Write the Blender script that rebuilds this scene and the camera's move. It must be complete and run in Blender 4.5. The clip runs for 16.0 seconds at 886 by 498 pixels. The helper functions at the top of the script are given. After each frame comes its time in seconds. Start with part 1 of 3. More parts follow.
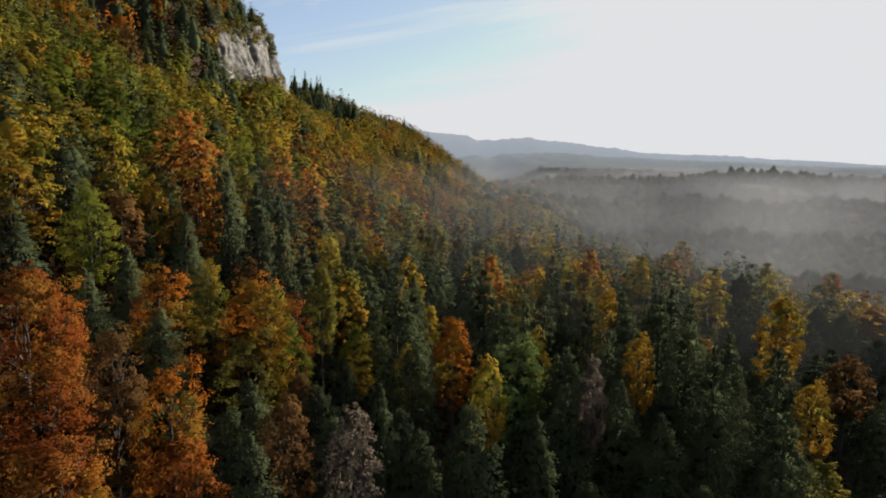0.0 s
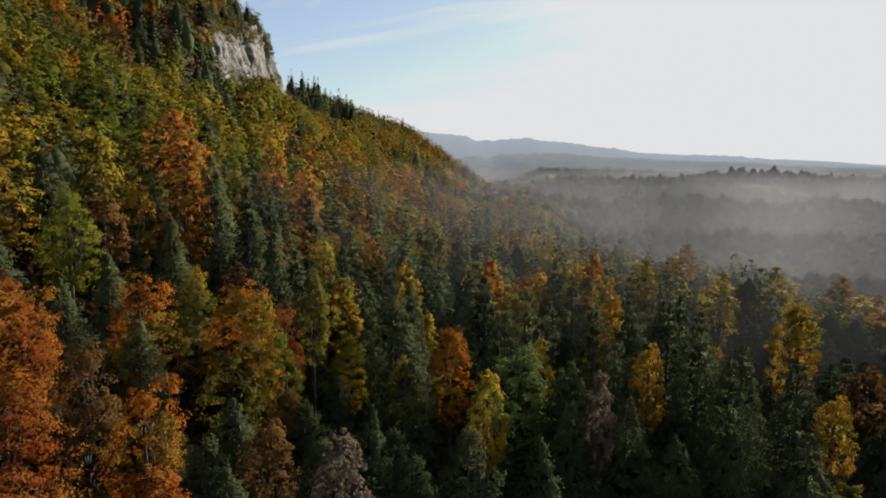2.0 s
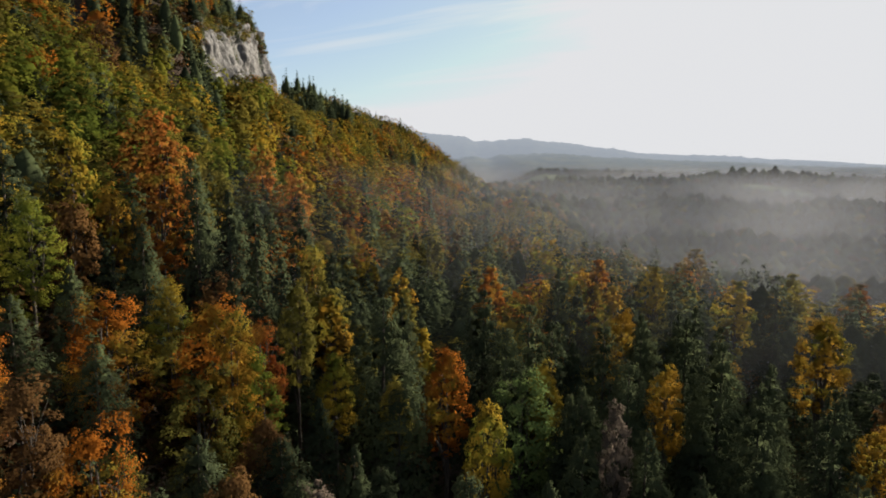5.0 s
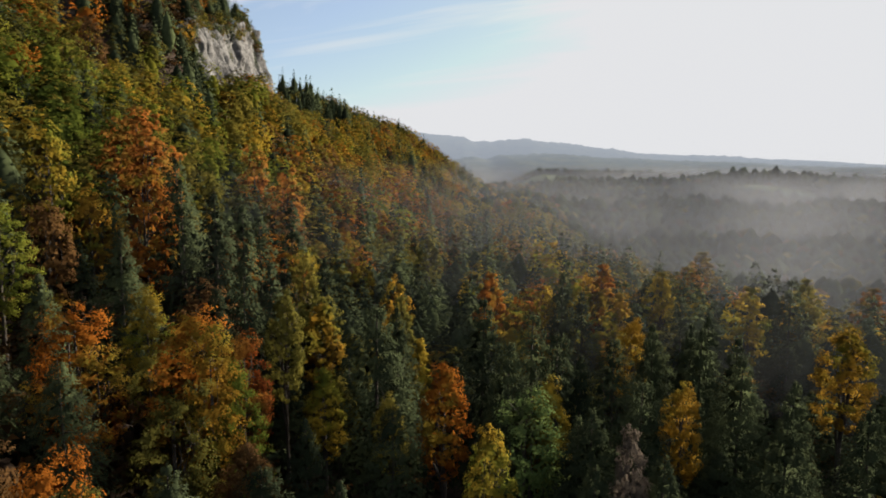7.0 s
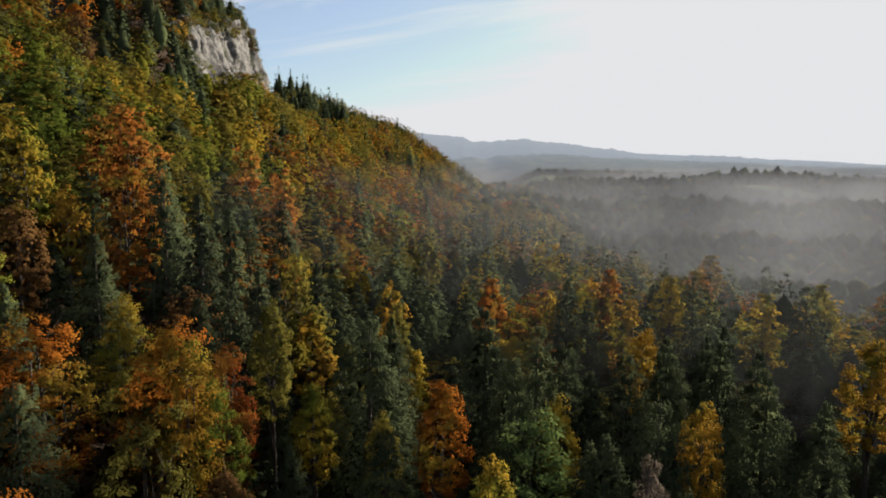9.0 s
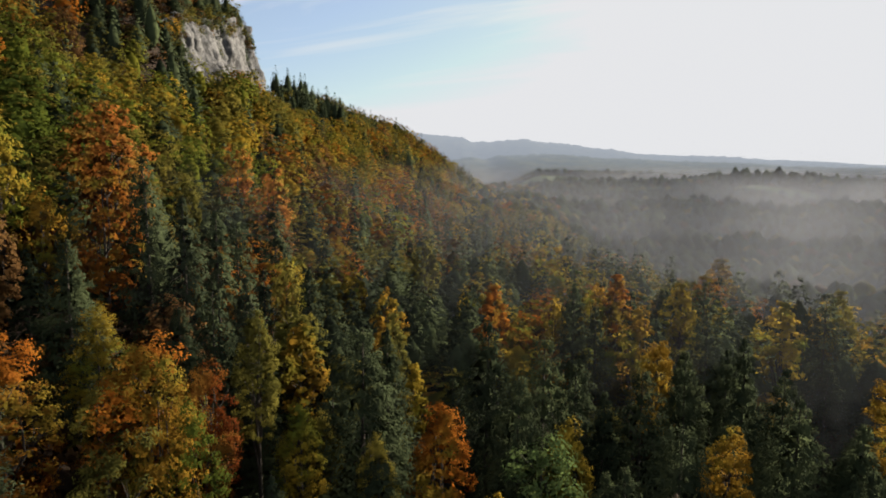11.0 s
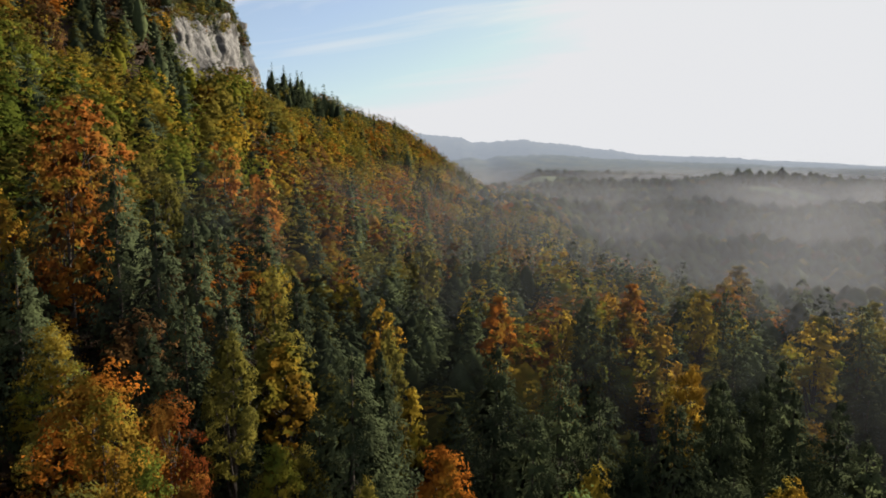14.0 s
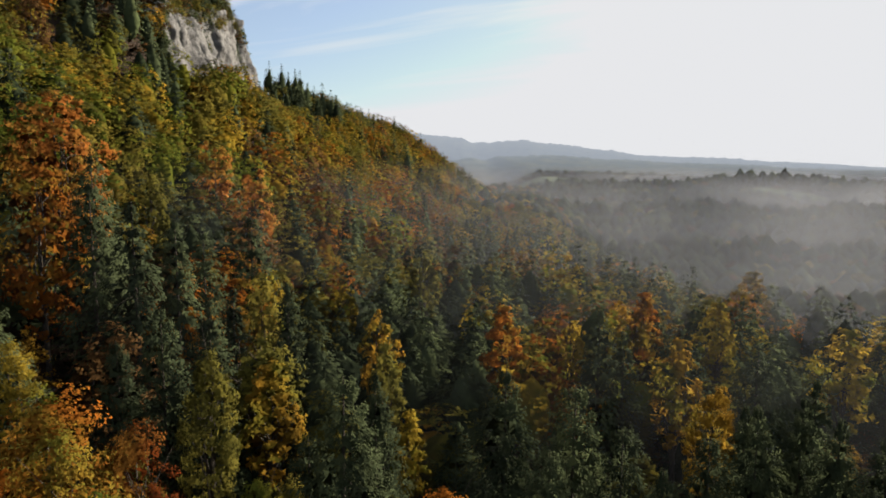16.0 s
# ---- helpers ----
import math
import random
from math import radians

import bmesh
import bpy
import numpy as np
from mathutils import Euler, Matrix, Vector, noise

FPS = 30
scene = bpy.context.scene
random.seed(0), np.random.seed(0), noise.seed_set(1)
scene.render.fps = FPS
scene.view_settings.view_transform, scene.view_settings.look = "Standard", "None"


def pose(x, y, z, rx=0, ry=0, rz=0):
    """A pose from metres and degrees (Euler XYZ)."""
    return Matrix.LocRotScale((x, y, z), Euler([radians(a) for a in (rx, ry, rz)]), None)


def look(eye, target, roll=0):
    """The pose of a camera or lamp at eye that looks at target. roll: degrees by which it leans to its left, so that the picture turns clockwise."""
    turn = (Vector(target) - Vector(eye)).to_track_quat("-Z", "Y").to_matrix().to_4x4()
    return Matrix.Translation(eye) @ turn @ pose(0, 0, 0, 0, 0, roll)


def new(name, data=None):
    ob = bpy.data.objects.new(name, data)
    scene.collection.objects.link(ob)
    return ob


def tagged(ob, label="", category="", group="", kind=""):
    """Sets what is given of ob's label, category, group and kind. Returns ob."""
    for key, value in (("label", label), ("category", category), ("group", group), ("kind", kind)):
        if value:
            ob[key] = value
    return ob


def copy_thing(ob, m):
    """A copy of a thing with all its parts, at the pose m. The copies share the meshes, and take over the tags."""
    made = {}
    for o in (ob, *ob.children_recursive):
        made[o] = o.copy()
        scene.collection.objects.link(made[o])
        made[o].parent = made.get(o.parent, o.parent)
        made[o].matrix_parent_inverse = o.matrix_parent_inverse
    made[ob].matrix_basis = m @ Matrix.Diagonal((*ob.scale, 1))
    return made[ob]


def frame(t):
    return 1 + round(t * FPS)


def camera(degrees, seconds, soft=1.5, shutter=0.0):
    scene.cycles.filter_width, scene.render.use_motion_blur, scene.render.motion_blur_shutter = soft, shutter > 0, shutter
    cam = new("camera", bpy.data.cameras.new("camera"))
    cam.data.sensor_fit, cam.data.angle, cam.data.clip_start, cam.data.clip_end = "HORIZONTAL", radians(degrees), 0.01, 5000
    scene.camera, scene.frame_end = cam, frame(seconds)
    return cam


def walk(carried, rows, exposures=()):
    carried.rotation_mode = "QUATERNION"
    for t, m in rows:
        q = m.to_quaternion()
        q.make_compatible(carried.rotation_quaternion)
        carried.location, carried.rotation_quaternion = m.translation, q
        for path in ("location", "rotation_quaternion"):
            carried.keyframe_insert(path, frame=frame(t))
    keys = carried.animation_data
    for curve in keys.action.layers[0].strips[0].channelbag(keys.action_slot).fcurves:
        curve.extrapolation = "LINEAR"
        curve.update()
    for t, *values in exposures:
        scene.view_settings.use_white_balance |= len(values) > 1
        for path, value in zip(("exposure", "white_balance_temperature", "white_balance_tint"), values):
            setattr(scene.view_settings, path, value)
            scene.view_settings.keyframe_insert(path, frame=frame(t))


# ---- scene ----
cam = camera(69.4, 16.0, soft=1.85)
PATH = [
    (0, (2.501, 1.088, 55.185), (1.322, 101.088, 41.756), 0.66),
    (1, (2.603, 3.803, 55.338), (1.468, 103.803, 41.950), 0.60),
    (2, (2.734, 6.705, 55.464), (1.650, 106.705, 42.116), 0.54),
    (3, (2.879, 9.759, 55.566), (1.852, 109.759, 42.253), 0.48),
    (4, (3.025, 12.934, 55.643), (2.059, 112.934, 42.364), 0.44),
    (5, (3.162, 16.202, 55.697), (2.259, 116.202, 42.449), 0.40),
    (6, (3.279, 19.542, 55.730), (2.443, 119.542, 42.512), 0.37),
    (7, (3.371, 22.936, 55.744), (2.601, 122.936, 42.554), 0.35),
    (8, (3.432, 26.370, 55.743), (2.728, 126.370, 42.579), 0.34),
    (9, (3.459, 29.836, 55.731), (2.818, 129.836, 42.591), 0.33),
    (10, (3.450, 33.329, 55.711), (2.870, 133.329, 42.594), 0.34),
    (11, (3.406, 36.849, 55.688), (2.881, 136.849, 42.594), 0.35),
    (12, (3.329, 40.399, 55.668), (2.855, 140.399, 42.595), 0.37),
    (13, (3.224, 43.990, 55.657), (2.793, 143.990, 42.605), 0.40),
    (14, (3.097, 47.632, 55.661), (2.700, 147.632, 42.629), 0.44),
    (15, (2.956, 51.345, 55.688), (2.584, 151.345, 42.675), 0.49),
    (16, (2.811, 55.149, 55.745), (2.453, 155.149, 42.750), 0.55),
]
walk(cam, [(t, look(eye, target, roll)) for t, eye, target, roll in PATH], exposures=[(0.0, 1.62, 6250, 12), (16.0, 1.70, 6250, 12)])

# ---------------------------------------------------------------- light
SUN_AZ, SUN_EL = 51.0, 17.0          # degrees to the right of the flight line, degrees above the horizon
sun_dir = Vector((math.sin(radians(SUN_AZ)) * math.cos(radians(SUN_EL)),
                  math.cos(radians(SUN_AZ)) * math.cos(radians(SUN_EL)),
                  math.sin(radians(SUN_EL))))
sun = new("sun", bpy.data.lights.new("sun", "SUN"))
sun.data.energy, sun.data.angle, sun.data.color = 5.0, radians(3.5), (1.0, 0.87, 0.67)
sun.matrix_world = look((0, 0, 300), Vector((0, 0, 300)) - sun_dir)

world = bpy.data.worlds.new("world")
scene.world = world
world.use_nodes = True
wn, wl = world.node_tree.nodes, world.node_tree.links
wn.clear()
w_out, w_bg = wn.new("ShaderNodeOutputWorld"), wn.new("ShaderNodeBackground")
sky = wn.new("ShaderNodeTexSky")
sky.sky_type, sky.sun_disc = "NISHITA", False
sky.sun_elevation, sky.sun_rotation = radians(SUN_EL), radians(SUN_AZ)
sky.altitude, sky.air_density, sky.dust_density, sky.ozone_density = 700, 1.0, 1.6, 2.0
# thin cirrus streaks
w_co, w_map = wn.new("ShaderNodeTexCoord"), wn.new("ShaderNodeMapping")
w_sep, w_flat, w_low = wn.new("ShaderNodeSeparateXYZ"), wn.new("ShaderNodeVectorMath"), wn.new("ShaderNodeMath")
w_low.operation, w_low.inputs[1].default_value = "ADD", 0.10
w_flat.operation = "DIVIDE"                  # onto the high sheet of cloud, which draws together towards the horizon
wl.new(w_co.outputs["Generated"], w_sep.inputs[0])
wl.new(w_sep.outputs["Z"], w_low.inputs[0])
wl.new(w_co.outputs["Generated"], w_flat.inputs[0])
wl.new(w_low.outputs[0], w_flat.inputs[1])
w_map.vector_type = "TEXTURE"
w_map.inputs["Rotation"].default_value = (0, 0, radians(-28))
w_map.inputs["Scale"].default_value = (2.6, 0.75, 1.0)
w_noise, w_ramp = wn.new("ShaderNodeTexNoise"), wn.new("ShaderNodeValToRGB")
w_noise.inputs["Scale"].default_value, w_noise.inputs["Detail"].default_value = 1.0, 6
w_noise.inputs["Roughness"].default_value, w_noise.inputs["Distortion"].default_value = 0.5, 0.9
w_ramp.color_ramp.elements[0].position, w_ramp.color_ramp.elements[1].position = 0.44, 0.64
w_cl = wn.new("ShaderNodeMath")              # how dense the veil is
w_cl.operation, w_cl.use_clamp = "MULTIPLY_ADD", True
w_cl.inputs[1].default_value = 0.62
w_dot = wn.new("ShaderNodeVectorMath")       # brighter round the sun
w_dot.operation = "DOT_PRODUCT"
w_dot.inputs[1].default_value = sun_dir
w_pos, w_pow, w_dens, w_amp = (wn.new("ShaderNodeMath") for k in range(4))
w_pos.operation, w_pow.operation, w_dens.operation, w_amp.operation = "MAXIMUM", "POWER", "MULTIPLY_ADD", "MULTIPLY_ADD"
w_pos.inputs[1].default_value, w_pow.inputs[1].default_value = 0.0, 7.0
w_dens.inputs[1].default_value, w_dens.inputs[2].default_value = 1.0, 0.22
w_amp.inputs[1].default_value, w_amp.inputs[2].default_value = 1.0, 5.2
w_veil, w_mix = wn.new("ShaderNodeVectorMath"), wn.new("ShaderNodeMix")
w_veil.operation = "SCALE"
w_veil.inputs[0].default_value = (1.0, 1.0, 0.98)
w_mix.data_type, w_mix.blend_type = "RGBA", "MIX"
wl.new(w_flat.outputs["Vector"], w_map.inputs["Vector"])
wl.new(w_map.outputs["Vector"], w_noise.inputs["Vector"])
wl.new(w_noise.outputs["Fac"], w_ramp.inputs["Fac"])
wl.new(w_co.outputs["Generated"], w_dot.inputs[0])
wl.new(w_dot.outputs["Value"], w_pos.inputs[0])
wl.new(w_pos.outputs[0], w_pow.inputs[0])
wl.new(w_pow.outputs[0], w_dens.inputs[0])
wl.new(w_pow.outputs[0], w_amp.inputs[0])
wl.new(w_ramp.outputs["Color"], w_cl.inputs[0])
wl.new(w_dens.outputs[0], w_cl.inputs[2])
wl.new(w_cl.outputs[0], w_mix.inputs["Factor"])
wl.new(sky.outputs["Color"], w_mix.inputs["A"])
wl.new(w_amp.outputs[0], w_veil.inputs["Scale"])
wl.new(w_veil.outputs["Vector"], w_mix.inputs["B"])
w_min = wn.new("ShaderNodeVectorMath")      # the bright veil of high cloud is even
w_min.operation = "MINIMUM"
w_min.inputs[1].default_value = (4.98, 4.96, 4.84)
wl.new(w_mix.outputs["Result"], w_min.inputs[0])
wl.new(w_min.outputs["Vector"], w_bg.inputs["Color"])
w_bg.inputs["Strength"].default_value = 0.05
wl.new(w_bg.outputs["Background"], w_out.inputs["Surface"])


# ---------------------------------------------------------------- materials
def base_material(name):
    m = bpy.data.materials.new(name)
    m.use_nodes = True
    nt = m.node_tree
    nt.nodes.clear()
    return m, nt.nodes, nt.links


def noise_node(nodes, links, vec, scale, detail=4.0, rough=0.55, distort=0.0):
    n = nodes.new("ShaderNodeTexNoise")
    n.inputs["Scale"].default_value, n.inputs["Detail"].default_value = scale, detail
    n.inputs["Roughness"].default_value, n.inputs["Distortion"].default_value = rough, distort
    links.new(vec, n.inputs["Vector"])
    return n.outputs["Fac"]


def ramp_node(nodes, links, fac, stops):
    r = nodes.new("ShaderNodeValToRGB")
    e = r.color_ramp.elements
    while len(e) < len(stops):
        e.new(0.5)
    for el, (p, c) in zip(e, stops):
        el.position, el.color = p, (*c, 1)
    links.new(fac, r.inputs["Fac"])
    return r.outputs["Color"]


def leaf_material(name, low, mid, high, clear=0.35, joined_trees=False, rough=0.72, turning=None):
    """Leaves of three tones in drifts through the crown, with light passing through the blades."""
    m, nodes, links = base_material(name)
    geo, info = nodes.new("ShaderNodeNewGeometry"), nodes.new("ShaderNodeObjectInfo")
    drift = noise_node(nodes, links, geo.outputs["Position"], 0.22, 3.0)
    add = nodes.new("ShaderNodeMath")
    add.operation = "MULTIPLY_ADD"
    links.new(geo.outputs["Random Per Island"], add.inputs[0])
    add.inputs[1].default_value = 0.12
    links.new(drift, add.inputs[2])
    add2 = nodes.new("ShaderNodeMath")
    add2.operation = "MULTIPLY_ADD"
    if joined_trees:
        each = nodes.new("ShaderNodeAttribute")
        each.attribute_name = "tree_tone"
        links.new(each.outputs["Fac"], add2.inputs[0])
        add2.inputs[1].default_value = 0.62
    else:
        links.new(info.outputs["Random"], add2.inputs[0])
        add2.inputs[1].default_value = 0.34
    links.new(add.outputs[0], add2.inputs[2])
    shift = nodes.new("ShaderNodeMath")
    shift.operation = "SUBTRACT"
    links.new(add2.outputs[0], shift.inputs[0])
    shift.inputs[1].default_value = 0.37 if joined_trees else 0.22
    col = ramp_node(nodes, links, shift.outputs[0], [(0.18, low), (0.5, mid), (0.82, high)])
    if turning:                                  # parts of the crown that have not turned yet
        patch = noise_node(nodes, links, geo.outputs["Position"], 0.16, 2.0)
        share = nodes.new("ShaderNodeMapRange")
        share.inputs["From Min"].default_value, share.inputs["From Max"].default_value = 0.47, 0.64
        share.inputs["To Max"].default_value = 0.85
        links.new(patch, share.inputs["Value"])
        blend = nodes.new("ShaderNodeMix")
        blend.data_type = "RGBA"
        links.new(share.outputs["Result"], blend.inputs["Factor"])
        links.new(col, blend.inputs["A"])
        blend.inputs["B"].default_value = (*turning, 1)
        col = blend.outputs["Result"]
    lie, turn = nodes.new("ShaderNodeAttribute"), nodes.new("ShaderNodeVectorTransform")   # how the foliage lies: outwards from its clump
    lie.attribute_name = "foliage_normal"
    turn.vector_type, turn.convert_from, turn.convert_to = "NORMAL", "OBJECT", "WORLD"
    links.new(lie.outputs["Vector"], turn.inputs["Vector"])
    pr, tr = nodes.new("ShaderNodeBsdfPrincipled"), nodes.new("ShaderNodeBsdfTranslucent")
    links.new(turn.outputs["Vector"], pr.inputs["Normal"])
    links.new(turn.outputs["Vector"], tr.inputs["Normal"])
    mix, out = nodes.new("ShaderNodeMixShader"), nodes.new("ShaderNodeOutputMaterial")
    pr.inputs["Roughness"].default_value = rough
    pr.inputs["Specular IOR Level"].default_value = 0.0
    links.new(col, pr.inputs["Base Color"])
    links.new(col, tr.inputs["Color"])
    mix.inputs[0].default_value = clear
    links.new(pr.outputs[0], mix.inputs[1])
    links.new(tr.outputs[0], mix.inputs[2])
    links.new(mix.outputs[0], out.inputs["Surface"])
    return m


def surface_material(name, stops, scale, rough=0.9, bump=0.4, bump_scale=1.0, stretch=None):
    m, nodes, links = base_material(name)
    geo = nodes.new("ShaderNodeNewGeometry")
    vec = geo.outputs["Position"]
    if stretch:
        mp = nodes.new("ShaderNodeMapping")
        mp.inputs["Scale"].default_value = stretch
        links.new(vec, mp.inputs["Vector"])
        vec = mp.outputs["Vector"]
    fac = noise_node(nodes, links, vec, scale, 8.0, 0.62)
    col = ramp_node(nodes, links, fac, stops)
    fine = noise_node(nodes, links, vec, bump_scale, 8.0, 0.65)
    bp, pr, out = nodes.new("ShaderNodeBump"), nodes.new("ShaderNodeBsdfPrincipled"), nodes.new("ShaderNodeOutputMaterial")
    bp.inputs["Strength"].default_value, bp.inputs["Distance"].default_value = bump, 0.6
    links.new(fine, bp.inputs["Height"])
    links.new(bp.outputs["Normal"], pr.inputs["Normal"])
    links.new(col, pr.inputs["Base Color"])
    pr.inputs["Roughness"].default_value, pr.inputs["Specular IOR Level"].default_value = rough, 0.2
    links.new(pr.outputs[0], out.inputs["Surface"])
    return m


# three tones a kind: (low, mid, high)
TONES = {
    "fir": ((0.014, 0.019, 0.011), (0.030, 0.038, 0.020), (0.053, 0.066, 0.030)),
    "olive": ((0.050, 0.050, 0.014), (0.105, 0.096, 0.020), (0.180, 0.145, 0.026)),
    "green": ((0.040, 0.056, 0.012), (0.085, 0.106, 0.016), (0.160, 0.155, 0.022)),
    "pale": ((0.034, 0.056, 0.020), (0.076, 0.112, 0.036), (0.165, 0.210, 0.066)),
    "yellow": ((0.110, 0.090, 0.012), (0.230, 0.160, 0.020), (0.345, 0.218, 0.026)),
    "gold": ((0.100, 0.062, 0.011), (0.220, 0.126, 0.016), (0.325, 0.178, 0.022)),
    "orange": ((0.085, 0.034, 0.008), (0.200, 0.068, 0.010), (0.300, 0.104, 0.014)),
    "red": ((0.052, 0.016, 0.006), (0.120, 0.032, 0.008), (0.175, 0.054, 0.011)),
    "russet": ((0.120, 0.046, 0.012), (0.240, 0.086, 0.018), (0.330, 0.130, 0.026)),
    "brown": ((0.043, 0.026, 0.012), (0.087, 0.048, 0.019), (0.133, 0.072, 0.025)),
    "grey": ((0.046, 0.038, 0.031), (0.087, 0.072, 0.059), (0.139, 0.110, 0.087)),
}
TURNING = {"orange": (0.145, 0.120, 0.018), "gold": (0.110, 0.115, 0.018), "yellow": (0.100, 0.130, 0.020), "red": (0.190, 0.095, 0.018), "russet": (0.230, 0.140, 0.028)}
LEAF = {k: leaf_material("leaves_" + k, *v, clear=(0.15 if k == "fir" else 0.45), turning=TURNING.get(k)) for k, v in TONES.items()}
WOODS = {k: leaf_material("woods_" + k, *[[c * (1.0 if k == "fir" else 0.94) for c in tone] for tone in v], clear=(0.15 if k == "fir" else 0.55), joined_trees=True, turning=TURNING.get(k)) for k, v in TONES.items()}
BARK = surface_material("bark", [(0.35, (0.022, 0.018, 0.014)), (0.75, (0.075, 0.064, 0.052))], 1.6, 0.95, 0.5, 5.0, (3, 3, 0.6))
BARK_FIR = surface_material("bark_fir", [(0.35, (0.018, 0.015, 0.012)), (0.75, (0.055, 0.044, 0.035))], 1.6, 0.95, 0.5, 5.0, (3, 3, 0.6))
LITTER = surface_material("leaf_litter", [(0.3, (0.014, 0.009, 0.006)), (0.5, (0.026, 0.016, 0.009)), (0.72, (0.042, 0.022, 0.010))], 0.35, 0.95, 0.6, 1.5)
ROCK = surface_material("limestone", [(0.30, (0.028, 0.027, 0.027)), (0.43, (0.070, 0.069, 0.068)), (0.58, (0.122, 0.121, 0.118)), (0.72, (0.058, 0.056, 0.050))], 0.20, 0.9, 1.0, 0.9, (1, 1, 0.55))
FAR_CANOPY = surface_material("far_canopy", [(0.35, (0.022, 0.027, 0.016)), (0.65, (0.06, 0.055, 0.024))], 0.06, 0.95, 0.0, 0.3)
MEADOW = surface_material("meadow_grass", [(0.3, (0.09, 0.14, 0.04)), (0.7, (0.17, 0.21, 0.06))], 0.03, 0.9, 0.2, 0.5)


# ---------------------------------------------------------------- lie of the land
def smooth(a, b, v):
    t = np.clip((v - a) / (b - a), 0, 1)
    return t * t * (3 - 2 * t)


def foot_line(y):
    """x of the foot of the mountainside, along the valley."""
    return np.interp(y, [-900, 60, 110, 140, 180, 225, 450, 764, 1000, 1500], [-60, -26, -27, -31, -19, -6, 17, 52, 85, 140])


def crest_line(y):
    """x of the mountain's crest, which comes down towards the valley."""
    return np.interp(y, [-900, 300, 466, 480, 560, 650, 750, 850, 930, 1200], [-420, -300, -215, -124, -108, -86, -54, -22, 10, 70])


def cliff_x(y):
    return np.interp(y, [300, 330, 370, 461, 480], [-106, -113, -121, -119, -116])


def cliff_step(y):
    return np.interp(y, [285, 335, 350, 370, 440, 466, 480], [0, 22, 30, 34, 54, 50, 0])


def lumps(x, y, size, seed):
    """Cheap rolling relief."""
    a = np.sin(x / size + 1.7 * seed) * np.cos(y / size * 0.83 + seed) + 0.5 * np.sin(x / size * 2.3 - y / size * 1.9 + seed * 3.1)
    return a / 1.5


def off_bench(x, y):
    """0 on the wooded bench under the mountain, 1 in the lower valley beside it."""
    return smooth(0, 75, x - np.interp(y, [0, 150, 212, 280, 400, 700, 1200], [150, 112, 84, 62, 45, 80, 120]))


def ground(x, y):
    x, y = np.asarray(x, float), np.asarray(y, float)
    f, c = foot_line(y), crest_line(y)
    xx = np.maximum(x, c)
    s = (f - xx) / 6.0
    up = 0.60 * 6.0 * np.logaddexp(0, np.clip(s, -40, 80)) * smooth(1500, 820, y) * np.interp(y, [470, 520, 650, 750, 850, 930], [1, 1.22, 1.16, 1.36, 0.98, 0.5])
    up = up + 14.0 * np.exp(-((y - 345) / 48.0) ** 2) * smooth(-50, -100, x)
    up = up - 0.35 * np.clip(c - x, 0, 260)
    up = up + cliff_step(y) * smooth(2.0, -14.0, x - cliff_x(y))
    bench = (-34.0 + np.interp(y, [500, 950, 1250, 1800], [0, 41, 55, 58])) * off_bench(x, y)
    hills = smooth(1300, 2300, y) * np.interp(x, [-1500, -300, 0, 207, 290, 377, 480, 700, 1128, 1500, 3000], [120, 110, 80, 51, 58, 60, 46, 36, 22, 12, 0])
    hills = hills + smooth(2600, 3250, y) * np.interp(x, [-2000, -300, -230, -93, 20, 190, 294, 578, 808, 934, 1256, 1708, 2145, 2500, 4000], [180, 214, 202, 160, 119, 81, 85, 85, 65, 48, 53, 39, 22, 18, 22])
    hills = hills - 50.0 * np.exp(-((y - 2650) / 170.0) ** 2)
    for kx, ky, high in ((455, 965, 19), (370, 1250, 12), (185, 1300, 13)):            # knolls that carry the meadows
        hills = hills + high * np.exp(-((x - kx) / 95.0) ** 2 - ((y - ky) / 70.0) ** 2)
    roll = lumps(x, y, 33.0, 0.4) * 1.3 + lumps(x, y, 170.0, 1.9) * 4.0 * smooth(500, 1400, y)
    return up + bench + hills + roll


def mesh_from(name, verts, faces, material, lie=None, tone=None):
    """verts (n, 3), faces (m, k) with k corners each; lie (n, 3): the way foliage faces."""
    me = bpy.data.meshes.new(name)
    verts, faces = np.asarray(verts, np.float32), np.asarray(faces, np.int32)
    me.vertices.add(len(verts))
    me.vertices.foreach_set("co", verts.ravel())
    k = faces.shape[1]
    me.loops.add(faces.size)
    me.loops.foreach_set("vertex_index", faces.ravel())
    me.polygons.add(len(faces))
    me.polygons.foreach_set("loop_start", np.arange(0, faces.size, k, dtype=np.int32))
    me.update(calc_edges=True)
    if material:
        me.materials.append(material)
    if lie is not None:
        me.attributes.new("foliage_normal", "FLOAT_VECTOR", "POINT").data.foreach_set("vector", np.asarray(lie, np.float32).ravel())
    if tone is not None:
        me.attributes.new("tree_tone", "FLOAT", "POINT").data.foreach_set("value", np.asarray(tone, np.float32))
    return me


def grid_mesh(name, X, Y, Z, material, shade_smooth=True):
    n, m = X.shape
    idx = np.arange(n * m).reshape(n, m)
    quads = np.stack([idx[:-1, :-1], idx[:-1, 1:], idx[1:, 1:], idx[1:, :-1]], -1).reshape(-1, 4)
    me = mesh_from(name, np.stack([X, Y, Z], -1).reshape(-1, 3), quads, material)
    if shade_smooth:
        me.shade_smooth()
    return me


